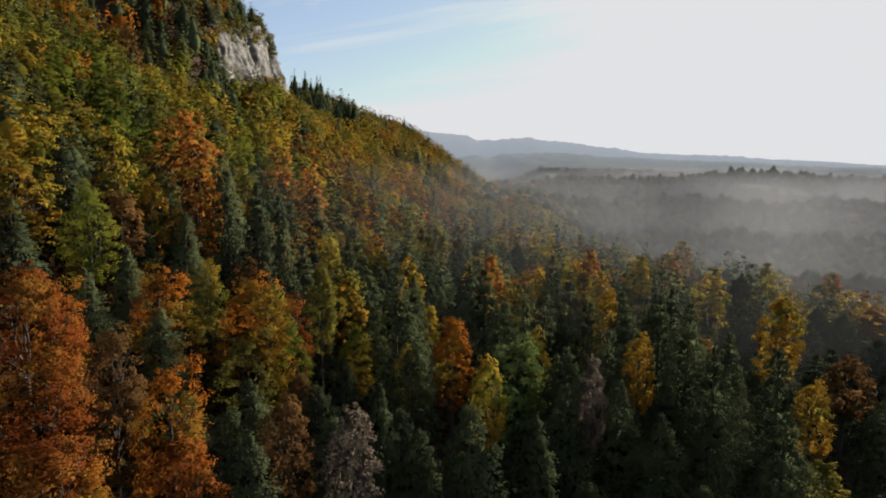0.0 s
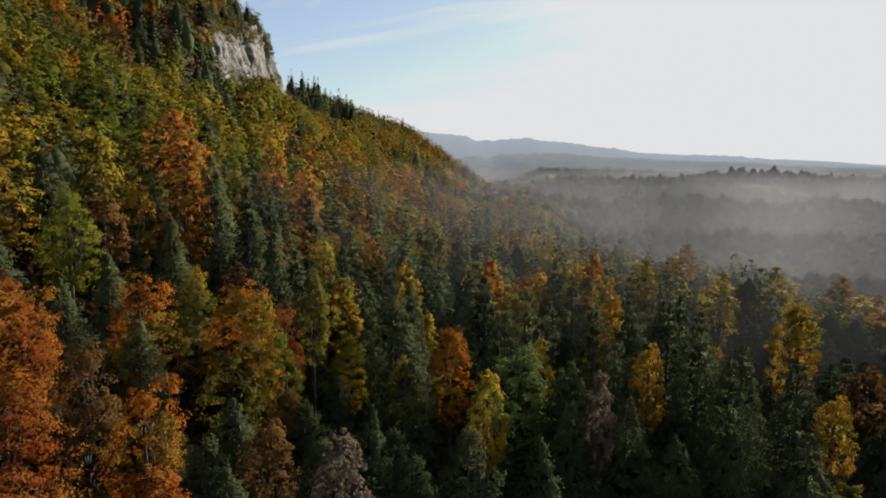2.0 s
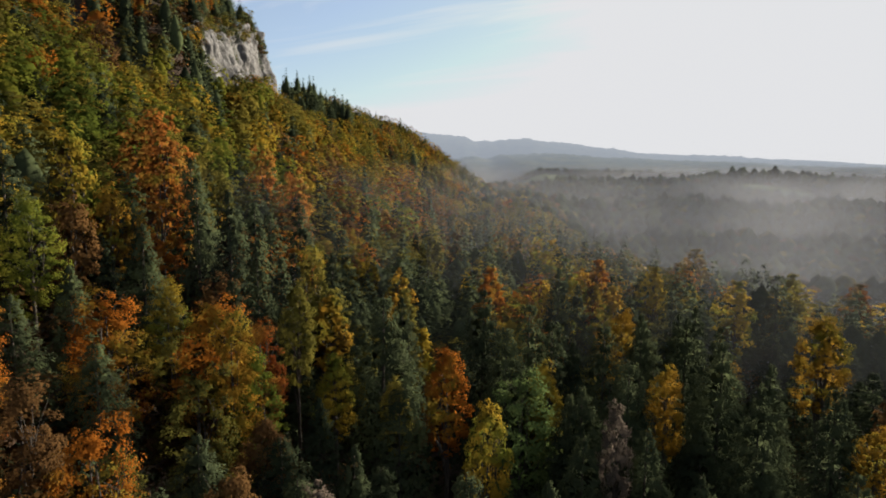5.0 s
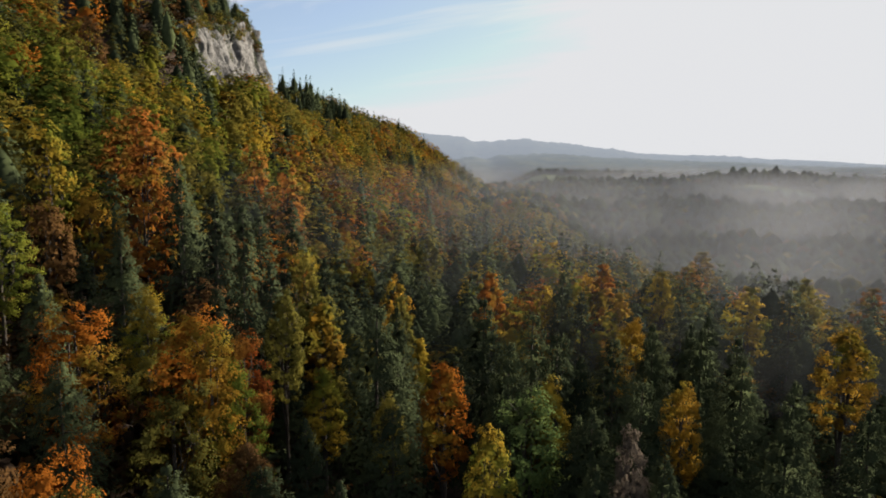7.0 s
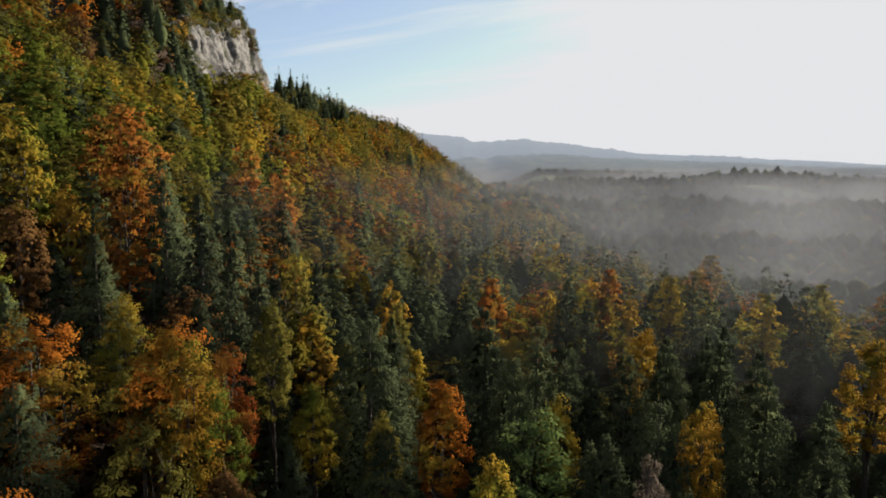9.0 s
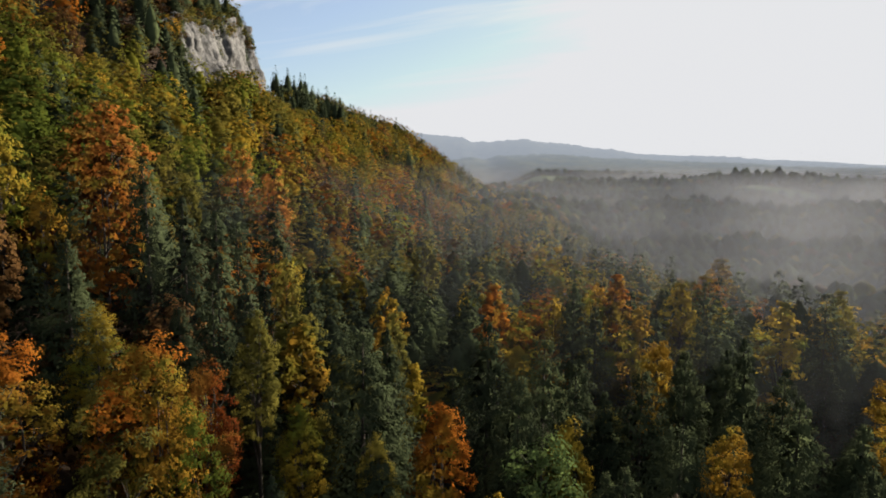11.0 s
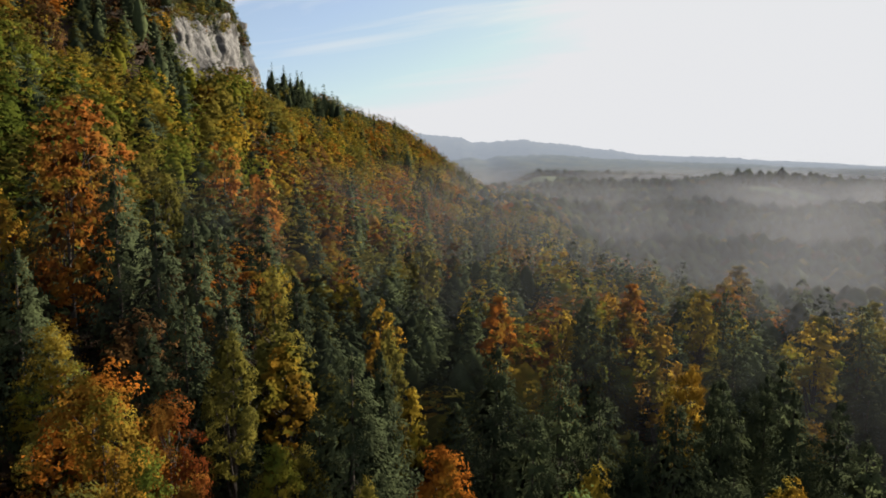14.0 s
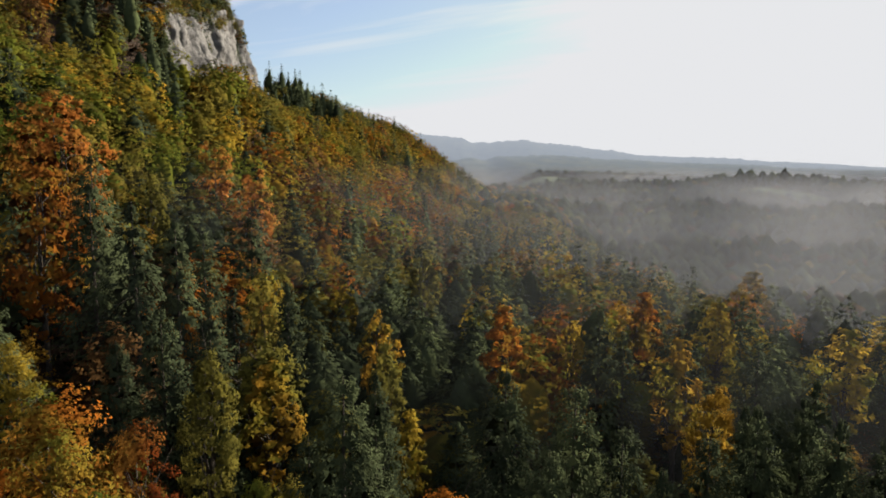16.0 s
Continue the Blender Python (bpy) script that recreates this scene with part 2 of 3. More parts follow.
gx = np.concatenate([-np.geomspace(4800, 320, 22), np.arange(-300, 301, 7.5), np.geomspace(320, 4800, 26)])
gy = np.concatenate([np.array([-900, -600, -400, -250, -150]), np.arange(-80, 620, 7.5), np.geomspace(630, 4800, 90)])
GX, GY = np.meshgrid(gx, gy)
tagged(new("ground", grid_mesh("ground", GX, GY, ground(GX, GY), LITTER)), "forest floor of brown leaf litter under the trees", "ground", kind="structure")

# ---------------------------------------------------------------- cliff
cy = np.linspace(328, 482, 170)
cv = np.linspace(0, 1, 60)
CY, CV = np.meshgrid(cy, cv)
foot_z = ground(cliff_x(CY) + 6, CY) - 6
top_z = ground(cliff_x(CY) - 15, CY) + 0.3
CZ = foot_z + (top_z - foot_z) * CV
rough_x = np.array([noise.fractal(Vector((y * 0.045, z * 0.05, 3.1)), 0.9, 2.1, 5) * 4.5
                    + abs(noise.noise(Vector((y * 0.11 + 0.4 * z * 0.03, z * 0.025, 8.0)))) * 3.4
                    - 2.6 * max(0.0, 0.12 - abs(noise.noise(Vector((y * 0.07, z * 0.012, 5.0))))) / 0.12
                    + noise.fractal(Vector((y * 0.35, z * 0.45, 1.0)), 0.8, 2.0, 4) * 1.1
                    for y, z in zip(CY.ravel(), CZ.ravel())]).reshape(CY.shape)
CX = cliff_x(CY) + 4.0 - 12.0 * CV ** 1.5 - 14.0 * smooth(352, 330, CY) + rough_x * smooth(328, 340, CY)
tagged(new("cliff", grid_mesh("cliff", CX, CY, CZ, ROCK, False)), "pale grey limestone cliff with vertical cracks on the mountainside", "cliff", kind="structure")


# ---------------------------------------------------------------- trees: shapes
def joined(pieces):
    """Many (verts, faces[, lie[, tone]]) as one."""
    o, fs = 0, []
    for p in pieces:
        fs.append(p[1] + o)
        o += len(p[0])
    out = [np.concatenate([p[0] for p in pieces]), np.concatenate(fs)]
    return out + [np.concatenate([p[k] for p in pieces]) for k in range(2, len(pieces[0]))]


def unit(v):
    return v / np.maximum(np.linalg.norm(v, axis=-1, keepdims=True), 1e-6)


def blades_at(c, u, v, lie):
    """Three-cornered blades: centres c, half axes u (long) and v (wide), facing lie."""
    flip = np.sum(np.cross(u, v) * lie, 1, keepdims=True) > 0
    v = np.where(flip, -v, v)
    p = np.stack([c - u, c + 0.7 * u + v, c + u * 0.8 - v], 1).reshape(-1, 3)
    return p, np.arange(len(p)).reshape(-1, 3), np.repeat(unit(lie), 3, 0)


UP = np.array([0.0, 0.0, 1.0])


def fir_crown(rng, whorls, per, sprays, H=28.0, R=4.2, base=0.30, blade=0.45, bare=0.05, inside=90, dense=0.75, taper=0.6):
    """Tiers of drooping branches, each set with flat sprays of needles, down to the shade; a rounded top."""
    cs, us, vs, ns = [], [], [], []
    lean = rng.uniform(0, 6.28)
    for i in range(whorls):
        f = min(max((i + rng.uniform(-0.3, 0.3)) / (whorls - 1), 0), 1)
        z = H * (base + (0.975 - base) * f)
        r = R * min(1.0, 1.40 * (1.03 - f)) ** taper * (1 + 0.08 * math.sin(9.0 * f + lean)) * rng.uniform(0.9, 1.1)
        n = max(4, int(round(per * (0.4 + 0.6 * (1 - f) ** 0.6))))
        a0 = rng.uniform(0, 6.28)
        for j in range(n):
            if rng.random() < bare:
                continue
            a = a0 + 6.283 * (j + rng.uniform(-0.35, 0.35)) / n
            L = r * rng.uniform(0.62, 1.22) * (1 + 0.12 * math.cos(a - lean))
            out = np.array([math.cos(a), math.sin(a), 0])
            side = np.array([-math.sin(a), math.cos(a), 0])
            droop = rng.uniform(0.10, 0.40) * (1 - 0.75 * f) - 1.0 * max(0, f - 0.8)
            t = 1 - rng.uniform(0, 1, (sprays, 1)) ** 1.4 * 0.38
            off = rng.normal(0, 0.27, (sprays, 1)) * (L * (1.2 - 0.75 * t) + 0.2)
            c = out * L * t + side * off + UP * (z - droop * L * t * t - 0.10 * np.abs(off) + rng.normal(0, 0.24, (sprays, 1)))
            d = unit(out + side * (off * 0.9 + rng.normal(0, 0.5, (sprays, 1))) + UP * (-droop + rng.normal(-0.15, 0.4, (sprays, 1))))
            face = unit(out * 0.75 + side * 0.6 * off / max(L, 0.5) + UP * 0.6 + rng.normal(0, 0.26, (sprays, 3)))
            d = unit(d - face * np.sum(d * face, 1, keepdims=True) * 0.8)
            w = unit(np.cross(d, face))
            l = blade * rng.uniform(0.6, 1.4, (sprays, 1)) * (0.75 + 0.35 * (1 - f))
            cs.append(c)
            us.append(d * l)
            vs.append(w * l * rng.uniform(0.27, 0.46, (sprays, 1)))
            ns.append(unit(out * (0.25 + 0.75 * t) + side * 0.75 * off / max(0.35 * L, 0.3) + UP * 0.55 + rng.normal(0, 0.07, (sprays, 3))))
    f = rng.uniform(0, 0.93, (inside, 1)) ** 1.2            # the dense inner part
    a = rng.uniform(0, 6.283, (inside, 1))
    r = 0.6 * R * np.minimum(1.0, 1.40 * (1.03 - f)) ** taper * rng.uniform(0, 1, (inside, 1)) ** 0.5
    cs.append(np.concatenate([np.cos(a) * r, np.sin(a) * r, H * (base + (0.95 - base) * f)], 1))
    d = unit(rng.normal(0, 1, (inside, 3)))
    us.append(d * dense)
    vs.append(unit(np.cross(d, rng.normal(0, 1, (inside, 3)))) * dense * 0.7)
    ns.append(np.concatenate([np.cos(a), np.sin(a), 0 * a + 0.2], 1))
    return blades_at(np.concatenate(cs), np.concatenate(us), np.concatenate(vs), np.concatenate(ns))


def swell(rng, d, deep):
    """Bulges and hollows over the directions d."""
    k, ph = rng.normal(0, 2.6, (3, 7)), rng.uniform(0, 6.28, 7)
    return 1 + deep * np.sin(d @ k + ph).mean(1, keepdims=True) * 2.2


def beech_crown(rng, clumps, per, blade, H=26.0, R=4.0, base=0.22, spread=0.95, inside=120, dense=0.7, cone=0.0, deep=0.17, loose=0.55, shell=0.76):
    """A tall uneven crown, bulging and hollowed, closed by many leafy clumps with small dark gaps between them."""
    zc, hz = H * (1 + base) / 2, H * (1 - base) / 2 * 0.97
    k = rng.integers(0, 2 ** 31)

    def on_hull(d, far):
        reach = swell(np.random.default_rng(k), d, deep) * far
        fat = (1 - 0.45 * cone * (d[:, 2:] + 1) / 2) * (1 + 0.16 * (1 - np.abs(d[:, 2:])))
        return np.concatenate([d[:, :2] * R * fat, d[:, 2:] * hz], 1) * reach + np.array([0, 0, zc])

    def ways(n, low):
        z, a = rng.uniform(low, 1, n), rng.uniform(0, 6.283, n)
        q = np.sqrt(1 - z * z)
        return np.stack([np.cos(a) * q, np.sin(a) * q, z], 1)

    d = ways(clumps, -0.9)
    cc = on_hull(d, rng.uniform(shell, 1.03, (clumps, 1)))
    cc[:, 2] = np.minimum(cc[:, 2], H * 0.985)
    d = unit(d / np.array([R, R, hz]) * R)
    n = clumps * per
    dd = unit(rng.normal(0, 1, (n, 3)))
    rad = spread * rng.uniform(0.15, 1.0, (n, 1)) ** 0.6 * np.repeat(rng.uniform(0.6, 1.35, (clumps, 1)), per, 0)
    D = np.repeat(d, per, 0)
    c = np.repeat(cc, per, 0) + dd * rad * np.array([1.1, 1.1, 0.65])
    u = unit(rng.normal(0, 1, (n, 3)) * np.array([1, 1, 0.55]) + D * 0.5)
    face = unit(D * 0.9 + dd * 1.27 * loose + UP * 0.3 + rng.normal(0, 0.10 + 0.45 * loose, (n, 3)))
    u = unit(u - face * np.sum(u * face, 1, keepdims=True) * 0.85)
    v = unit(np.cross(u, face))
    l = blade * rng.uniform(0.55, 1.35, (n, 1))
    ci = on_hull(ways(inside, -0.9), rng.uniform(0.3, 0.75, (inside, 1)))       # the dense inner part
    di = unit(rng.normal(0, 1, (inside, 3)))
    vi = unit(np.cross(di, rng.normal(0, 1, (inside, 3)))) * dense * 0.7
    lie = np.concatenate([unit(D * 0.8 + dd * loose + face * 0.2 + UP * 0.15 + rng.normal(0, 0.12, (n, 3))), unit(ci - np.array([0, 0, zc]))])
    limbs = on_hull(ways(9, -0.5), np.full((9, 1), 0.62))
    return blades_at(np.concatenate([c, ci]), np.concatenate([u * l, di * dense]), np.concatenate([v * l * 0.62, vi]), lie), limbs


def dome(rng, H, R, base, rings, sides, taper, rough, shrink=1.0):
    """The closed body of a crown seen from far off: an uneven hull."""
    f = np.linspace(0, 1, rings + 1)[:-1]
    a = np.arange(sides) / sides * 6.283
    F, A = np.meshgrid(f, a, indexing="ij")
    profile = np.minimum(1.0, 1.75 * (1.02 - F)) ** taper if taper else np.sqrt(np.clip(1 - (2 * F - 1) ** 2, 0.02, 1))
    r = R * shrink * profile * rng.uniform(1 - rough, 1 + rough, F.shape) * np.where((F == 0) & (taper > 0), 0.55, 1.0)
    z = H * (base + (1 - base) * (F + rng.uniform(-0.3, 0.3, F.shape) / rings)) * (0.5 + 0.5 * shrink)
    v = np.concatenate([np.stack([np.cos(A + F) * r, np.sin(A + F) * r, z], -1).reshape(-1, 3), [[0, 0, H * (0.5 + 0.5 * shrink)]]])
    i = np.arange(rings * sides).reshape(rings, sides)
    j = np.roll(i, -1, 1)
    tri = [np.stack([i[:-1], j[:-1], j[1:]], -1).reshape(-1, 3), np.stack([i[:-1], j[1:], i[1:]], -1).reshape(-1, 3),
           np.stack([i[-1], j[-1], np.full(sides, rings * sides)], -1)]
    slope = 0.45 + 1.2 * np.concatenate([F.ravel(), [1.0]]) ** 2
    lie = unit(np.concatenate([v[:, :2] / np.maximum(np.linalg.norm(v[:, :2], axis=1, keepdims=True), 0.05), slope[:, None]], 1))
    return v, np.concatenate(tri), lie


def tube(p0, p1, r0, r1, n=6):
    p0, p1 = np.array(p0, float), np.array(p1, float)
    d = unit(p1 - p0)
    a = unit(np.cross(d, np.array([0.3, 1.0, 0.2])))
    b = np.cross(d, a)
    t = np.linspace(0, 2 * np.pi, n, endpoint=False)
    ring = np.cos(t)[:, None] * a + np.sin(t)[:, None] * b
    v = np.concatenate([p0 + ring * r0, p1 + ring * r1])
    i = np.arange(n)
    j = (i + 1) % n
    return v, np.concatenate([np.stack([i, j, n + j], 1), np.stack([i, n + j, n + i], 1)])


def fir_trunk(rng, H=28.0):
    x, y = rng.uniform(-0.25, 0.25, 2)
    parts = [tube((0, 0, -1.5), (x, y, H * 0.5), 0.42, 0.26, 7), tube((x, y, H * 0.5), (0, 0, H), 0.26, 0.03, 6)]
    for k in range(26):
        a, z = rng.uniform(0, 6.28), H * rng.uniform(0.3, 0.7)
        l = rng.uniform(0.9, 2.6)
        parts.append(tube((0, 0, z), (math.cos(a) * l, math.sin(a) * l, z - 0.25 * l), 0.06, 0.02, 3))
    return joined(parts)


def beech_trunk(rng, lob, H=26.0):
    parts = [tube((0, 0, -1.5), (0.2, 0.1, H * 0.42), 0.40, 0.28, 7), tube((0.2, 0.1, H * 0.42), (0, 0, H * 0.86), 0.28, 0.06, 6)]
    for p in lob:
        s = np.array([0.15, 0.1, min(p[2] - 2.0, H * rng.uniform(0.34, 0.55))])
        mid = s + (p - s) * 0.55 + rng.normal(0, 0.35, 3)
        parts += [tube(s, mid, 0.17, 0.11, 5), tube(mid, p, 0.11, 0.04, 4)]
        for k in range(4):
            q = p + rng.normal(0, 1, 3) * np.array([1.3, 1.3, 1.1]) + np.array([0, 0, 0.8])
            parts.append(tube(p + (mid - p) * rng.uniform(0, 0.5), q, 0.05, 0.015, 3))
    return joined(parts)


rng = np.random.default_rng(7)
NEAR = {"fir": [], "beech": [], "fir_close": [], "beech_close": []}      # the close ones carry finer leaves
FIR_R, BEECH_R = (5.3, 5.8, 5.0, 6.0, 4.7), (4.6, 4.2, 5.0, 3.3, 3.7)


def leafy(name, crown, material):
    v, f, *more = crown
    return mesh_from(name, v, f, material, *more)


for i in range(5):
    gaps, tap = (0.04, 0.08, 0.12, 0.06, 0.14)[i], (0.72, 0.62, 0.70, 0.60, 0.80)[i]
    wood = mesh_from("fir_trunk", *fir_trunk(rng), BARK_FIR)
    NEAR["fir"].append((wood, leafy("fir_crown", fir_crown(rng, 19, 14, 22, R=FIR_R[i], blade=0.35, bare=gaps, taper=tap), LEAF["fir"])))
    NEAR["fir_close"].append((wood, leafy("fir_crown", fir_crown(rng, 24, 16, 44, R=FIR_R[i], blade=0.225, bare=gaps, taper=tap), LEAF["fir"])))
for i in range(5):
    low, slim = (0.22, 0.20, 0.26, 0.48, 0.52)[i], i > 2
    for shape, clumps, per, blade in (("beech", 120, 25, 0.31), ("beech_close", 225, 48, 0.165)):
        q, lob = beech_crown(rng, clumps * 3 // 4 if slim else clumps, per, blade, R=BEECH_R[i], base=low, spread=0.75 if slim else 0.95, cone=0.8 if slim else 0.3, inside=60 if slim else 120, dense=0.5 if shape == "beech_close" else 0.7)
        NEAR[shape].append((mesh_from("beech_trunk", *beech_trunk(rng, lob), BARK), leafy("beech_crown", q, LEAF["orange"])))
FIR_MID = [joined([fir_crown(rng, 16, 9, 7, R=r, blade=0.55, inside=2, taper=0.7), dome(rng, 28.0, r, 0.35, 6, 7, 0.75, 0.25, 0.62)]) for r in (5.0, 5.5, 4.6)]
BEECH_MID = [joined([beech_crown(rng, 150, 6, 0.40, R=4.6, base=0.26, spread=0.75, inside=2, loose=0.32, shell=0.84)[0], dome(rng, 26.0, 4.6, 0.36, 6, 8, 0.0, 0.12, 0.58)]) for i in range(4)]
FIR_FAR = [joined([fir_crown(rng, 13, 7, 4, R=r, blade=0.72, inside=2, taper=0.75), dome(rng, 28.0, r, 0.30, 5, 6, 0.8, 0.25, 0.62)]) for r in (3.7, 4.2, 3.4)]
BEECH_FAR = [joined([beech_crown(rng, 122, 3, 0.59, R=5.0, base=0.30, spread=0.6, inside=2, loose=0.16, deep=0.14, shell=0.92)[0], dome(rng, 26.0, 5.0, 0.42, 5, 7, 0.0, 0.15, 0.56)]) for i in range(4)]
FIR_SPECK = [dome(rng, 28.0, 4.6, 0.45, 4, 6, 0.62, 0.34) for i in range(4)]
BEECH_SPECK = [dome(rng, 26.0, 5.2, 0.50, 4, 6, 0.5, 0.3) for i in range(4)]

WORDS = {
    "fir": "tall dark-green fir with drooping branches in the mixed forest",
    "olive": "olive-green tree turning yellow among the firs",
    "green": "leafy green beech still in summer colour",
    "pale": "round pale-green deciduous tree among dark firs",
    "yellow": "bright yellow autumn beech among the firs",
    "gold": "golden autumn beech with a rounded crown",
    "orange": "orange autumn beech with an uneven leafy crown",
    "red": "rust-red autumn beech on the wooded slope",
    "russet": "wide russet-orange beech crown on the wooded slope",
    "brown": "brown autumn beech with thinning dry leaves",
    "grey": "grey-brown thinly leaved tree standing among firs",
}
placed = []          # (x, y, radius) of every tree that stands so far
proto = {}


def tree(shape, tone, x, y, top, width):
    """One tree with its trunk and crown; the first of each look is built, the others are copies of it."""
    v = int(rng.integers(0, 5)) if shape == "fir" else int(rng.integers(0, 3) if x < -22 or tone == "pale" else rng.integers(3, 5))
    z = float(ground(x, y))
    close = shape + "_close" if (48 < y < 128 and abs(x) < 0.50 * y + 10) or (45 < y < 84 and -62 < x < 0) else shape
    h0, w0 = (28.0, 5.6) if shape == "fir" else (26.0, 1.7 * BEECH_R[v])
    sz, sx = (top - z) / h0, width / w0
    m = Matrix.LocRotScale((x, y, z), Euler((0, 0, rng.uniform(0, 6.28))), None)
    key = (close, tone, v)
    if key not in proto:
        name = "fir" if shape == "fir" else "beech"
        ob = tagged(new(name), WORDS[tone], "tree", "firs of the forest" if tone == "fir" else "autumn trees of the forest")
        ob.empty_display_size = 0.5
        trunk_me, crown_me = NEAR[close][v]
        for part_name, me, mat in (("trunk", trunk_me, None), ("crown", crown_me, LEAF[tone])):
            p = new(part_name, me)
            p.parent = ob
            if mat:
                p.material_slots[0].link = "OBJECT"
                p.material_slots[0].material = mat
        proto[key] = ob
        ob.matrix_basis = m
    else:
        src = proto[key]
        keep = src.scale.copy()
        src.scale = (1, 1, 1)
        ob = copy_thing(src, m)
        src.scale = keep
    ob.scale = (sx, sx, sz)
    placed.append((x, y, width * 0.42))
    return ob


# ---------------------------------------------------------------- trees that stand out
for row in (
    (3.0, 103.0, 30.5, 7.0, "orange"), (-14.0, 110.0, 27.5, 5.2, "yellow"), (37.3, 146.0, 31.0, 7.5, "gold"), (33.4, 125.0, 31.5, 6.0, "gold"),
    (13.0, 97.0, 29.6, 10.0, "pale"), (16.5, 101.5, 29.3, 5.5, "yellow"), (7.7, 84.0, 30.0, 5.0, "yellow"), (-41.0, 137.0, 36.5, 8.5, "brown"),
    (-71.0, 177.0, 69.5, 14.0, "russet"), (-64.0, 167.0, 63.0, 11.0, "russet"), (-56.0, 147.0, 57.0, 9.5, "orange"), (-44.0, 212.0, 54.5, 9.5, "russet"),
    (13.0, 163.0, 32.0, 8.0, "orange"), (-7.4, 153.0, 34.0, 6.5, "gold"), (32.5, 99.5, 29.5, 5.0, "gold"),
):
    tree("beech", row[4], *row[:3], row[3] * (0.86 if row[0] > -10 else 1.0))
for row in (
    (-22.0, 55.7, 30.5, 6.5, "red"), (-29.8, 71.8, 33.0, 7.0, "orange"), (-38.4, 63.0, 36.5, 9.0, "red"), (-30.7, 50.0, 34.0, 9.0, "red"),
    (-43.0, 100.0, 39.5, 9.5, "orange"), (-44.5, 122.0, 36.8, 7.0, "yellow"), (-31.0, 107.0, 37.5, 10.0, "orange"), (-26.0, 99.5, 36.5, 7.0, "gold"),
    (-23.5, 101.0, 31.5, 6.0, "green"), (-28.5, 94.0, 30.5, 8.0, "olive"), (-20.8, 135.5, 34.3, 9.0, "olive"), (-64.0, 117.0, 51.5, 8.0, "green"),
    (-65.0, 144.0, 53.5, 6.5, "gold"), (-76.0, 150.0, 66.0, 8.0, "yellow"), (-58.0, 187.0, 56.0, 6.0, "olive"),
):
    tree("beech", row[4], *row[:3], row[3] * (0.86 if row[0] > -10 else 1.0))
for row in (
    (-117.0, 208.0, 90.0, 9.0, "orange"), (-106.6, 218.0, 87.0, 9.0, "green"), (-104.0, 253.0, 83.0, 9.0, "gold"), (-97.0, 319.0, 88.0, 9.0, "gold"),
    (-126.0, 260.0, 109.0, 10.0, "brown"), (-31.5, 175.0, 36.0, 6.5, "yellow"), (-33.0, 191.0, 35.5, 6.0, "olive"), (-21.0, 201.0, 33.0, 7.0, "orange"),
    (-21.6, 209.0, 32.5, 8.5, "orange"), (-19.0, 190.0, 31.0, 6.0, "yellow"), (-5.3, 223.0, 27.5, 7.0, "olive"), (-1.4, 130.0, 26.0, 5.0, "yellow"),
    (-4.8, 109.0, 24.0, 5.0, "olive"), (35.0, 174.0, 29.5, 6.0, "yellow"), (39.0, 186.0, 29.0, 6.5, "gold"), (26.6, 170.0, 28.5, 5.5, "yellow"),
):
    tree("beech", row[4], *row[:3], row[3] * (0.86 if row[0] > -10 else 1.0))
for row in (
    (71.6, 200.0, 30.0, 8.0, "orange"), (79.5, 212.0, 30.5, 8.5, "gold"), (54.0, 172.0, 31.0, 7.0, "yellow"), (65.0, 151.0, 31.5, 8.0, "yellow"),
    (86.7, 170.0, 30.0, 7.0, "olive"), (64.5, 118.0, 32.0, 8.0, "gold"), (120.0, 196.0, 23.0, 9.0, "orange"), (53.5, 87.8, 26.0, 5.5, "gold"),
    (68.0, 103.7, 25.5, 8.0, "brown"), (40.4, 173.4, 32.5, 7.0, "orange"), (21.8, 83.8, 30.3, 3.6, "grey"), (-7.6, 64.0, 30.5, 5.5, "grey"),
    (-15.3, 67.0, 30.2, 5.5, "brown"), (-37.4, 74.0, 37.0, 6.0, "brown"), (-21.8, 119.6, 36.8, 5.0, "olive"), (-25.5, 111.0, 33.5, 6.0, "red"),
):
    tree("beech", row[4], *row[:3], row[3] * (0.86 if row[0] > -10 else 1.0))
for row in (
    (8.7, 113.5, 36.8, 6.4), (16.5, 119.0, 33.5, 5.6), (18.6, 109.0, 33.2, 4.6), (11.5, 104.7, 33.0, 4.8), (26.5, 109.4, 32.2, 5.4), (34.0, 116.0, 32.5, 5.0),
    (39.7, 112.0, 33.0, 5.2), (42.3, 122.7, 31.0, 4.6), (21.3, 106.0, 30.8, 5.0), (27.0, 97.5, 30.3, 5.8), (19.3, 90.4, 29.3, 5.5), (4.9, 70.0, 28.6, 5.2),
    (-1.0, 73.5, 23.8, 5.0), (-5.7, 74.0, 29.3, 4.8), (-20.0, 63.0, 30.3, 5.6), (-15.8, 57.0, 30.3, 5.8), (-35.0, 126.5, 35.5, 6.0), (-31.0, 145.0, 36.5, 5.5),
    (-38.0, 151.0, 47.5, 6.0), (-41.0, 144.0, 50.5, 7.0), (-54.0, 158.0, 57.0, 6.5), (-35.0, 179.0, 45.5, 6.0), (-4.7, 122.6, 33.5, 5.6), (-7.2, 116.5, 35.0, 6.5),
):
    tree("fir", "fir", *row)
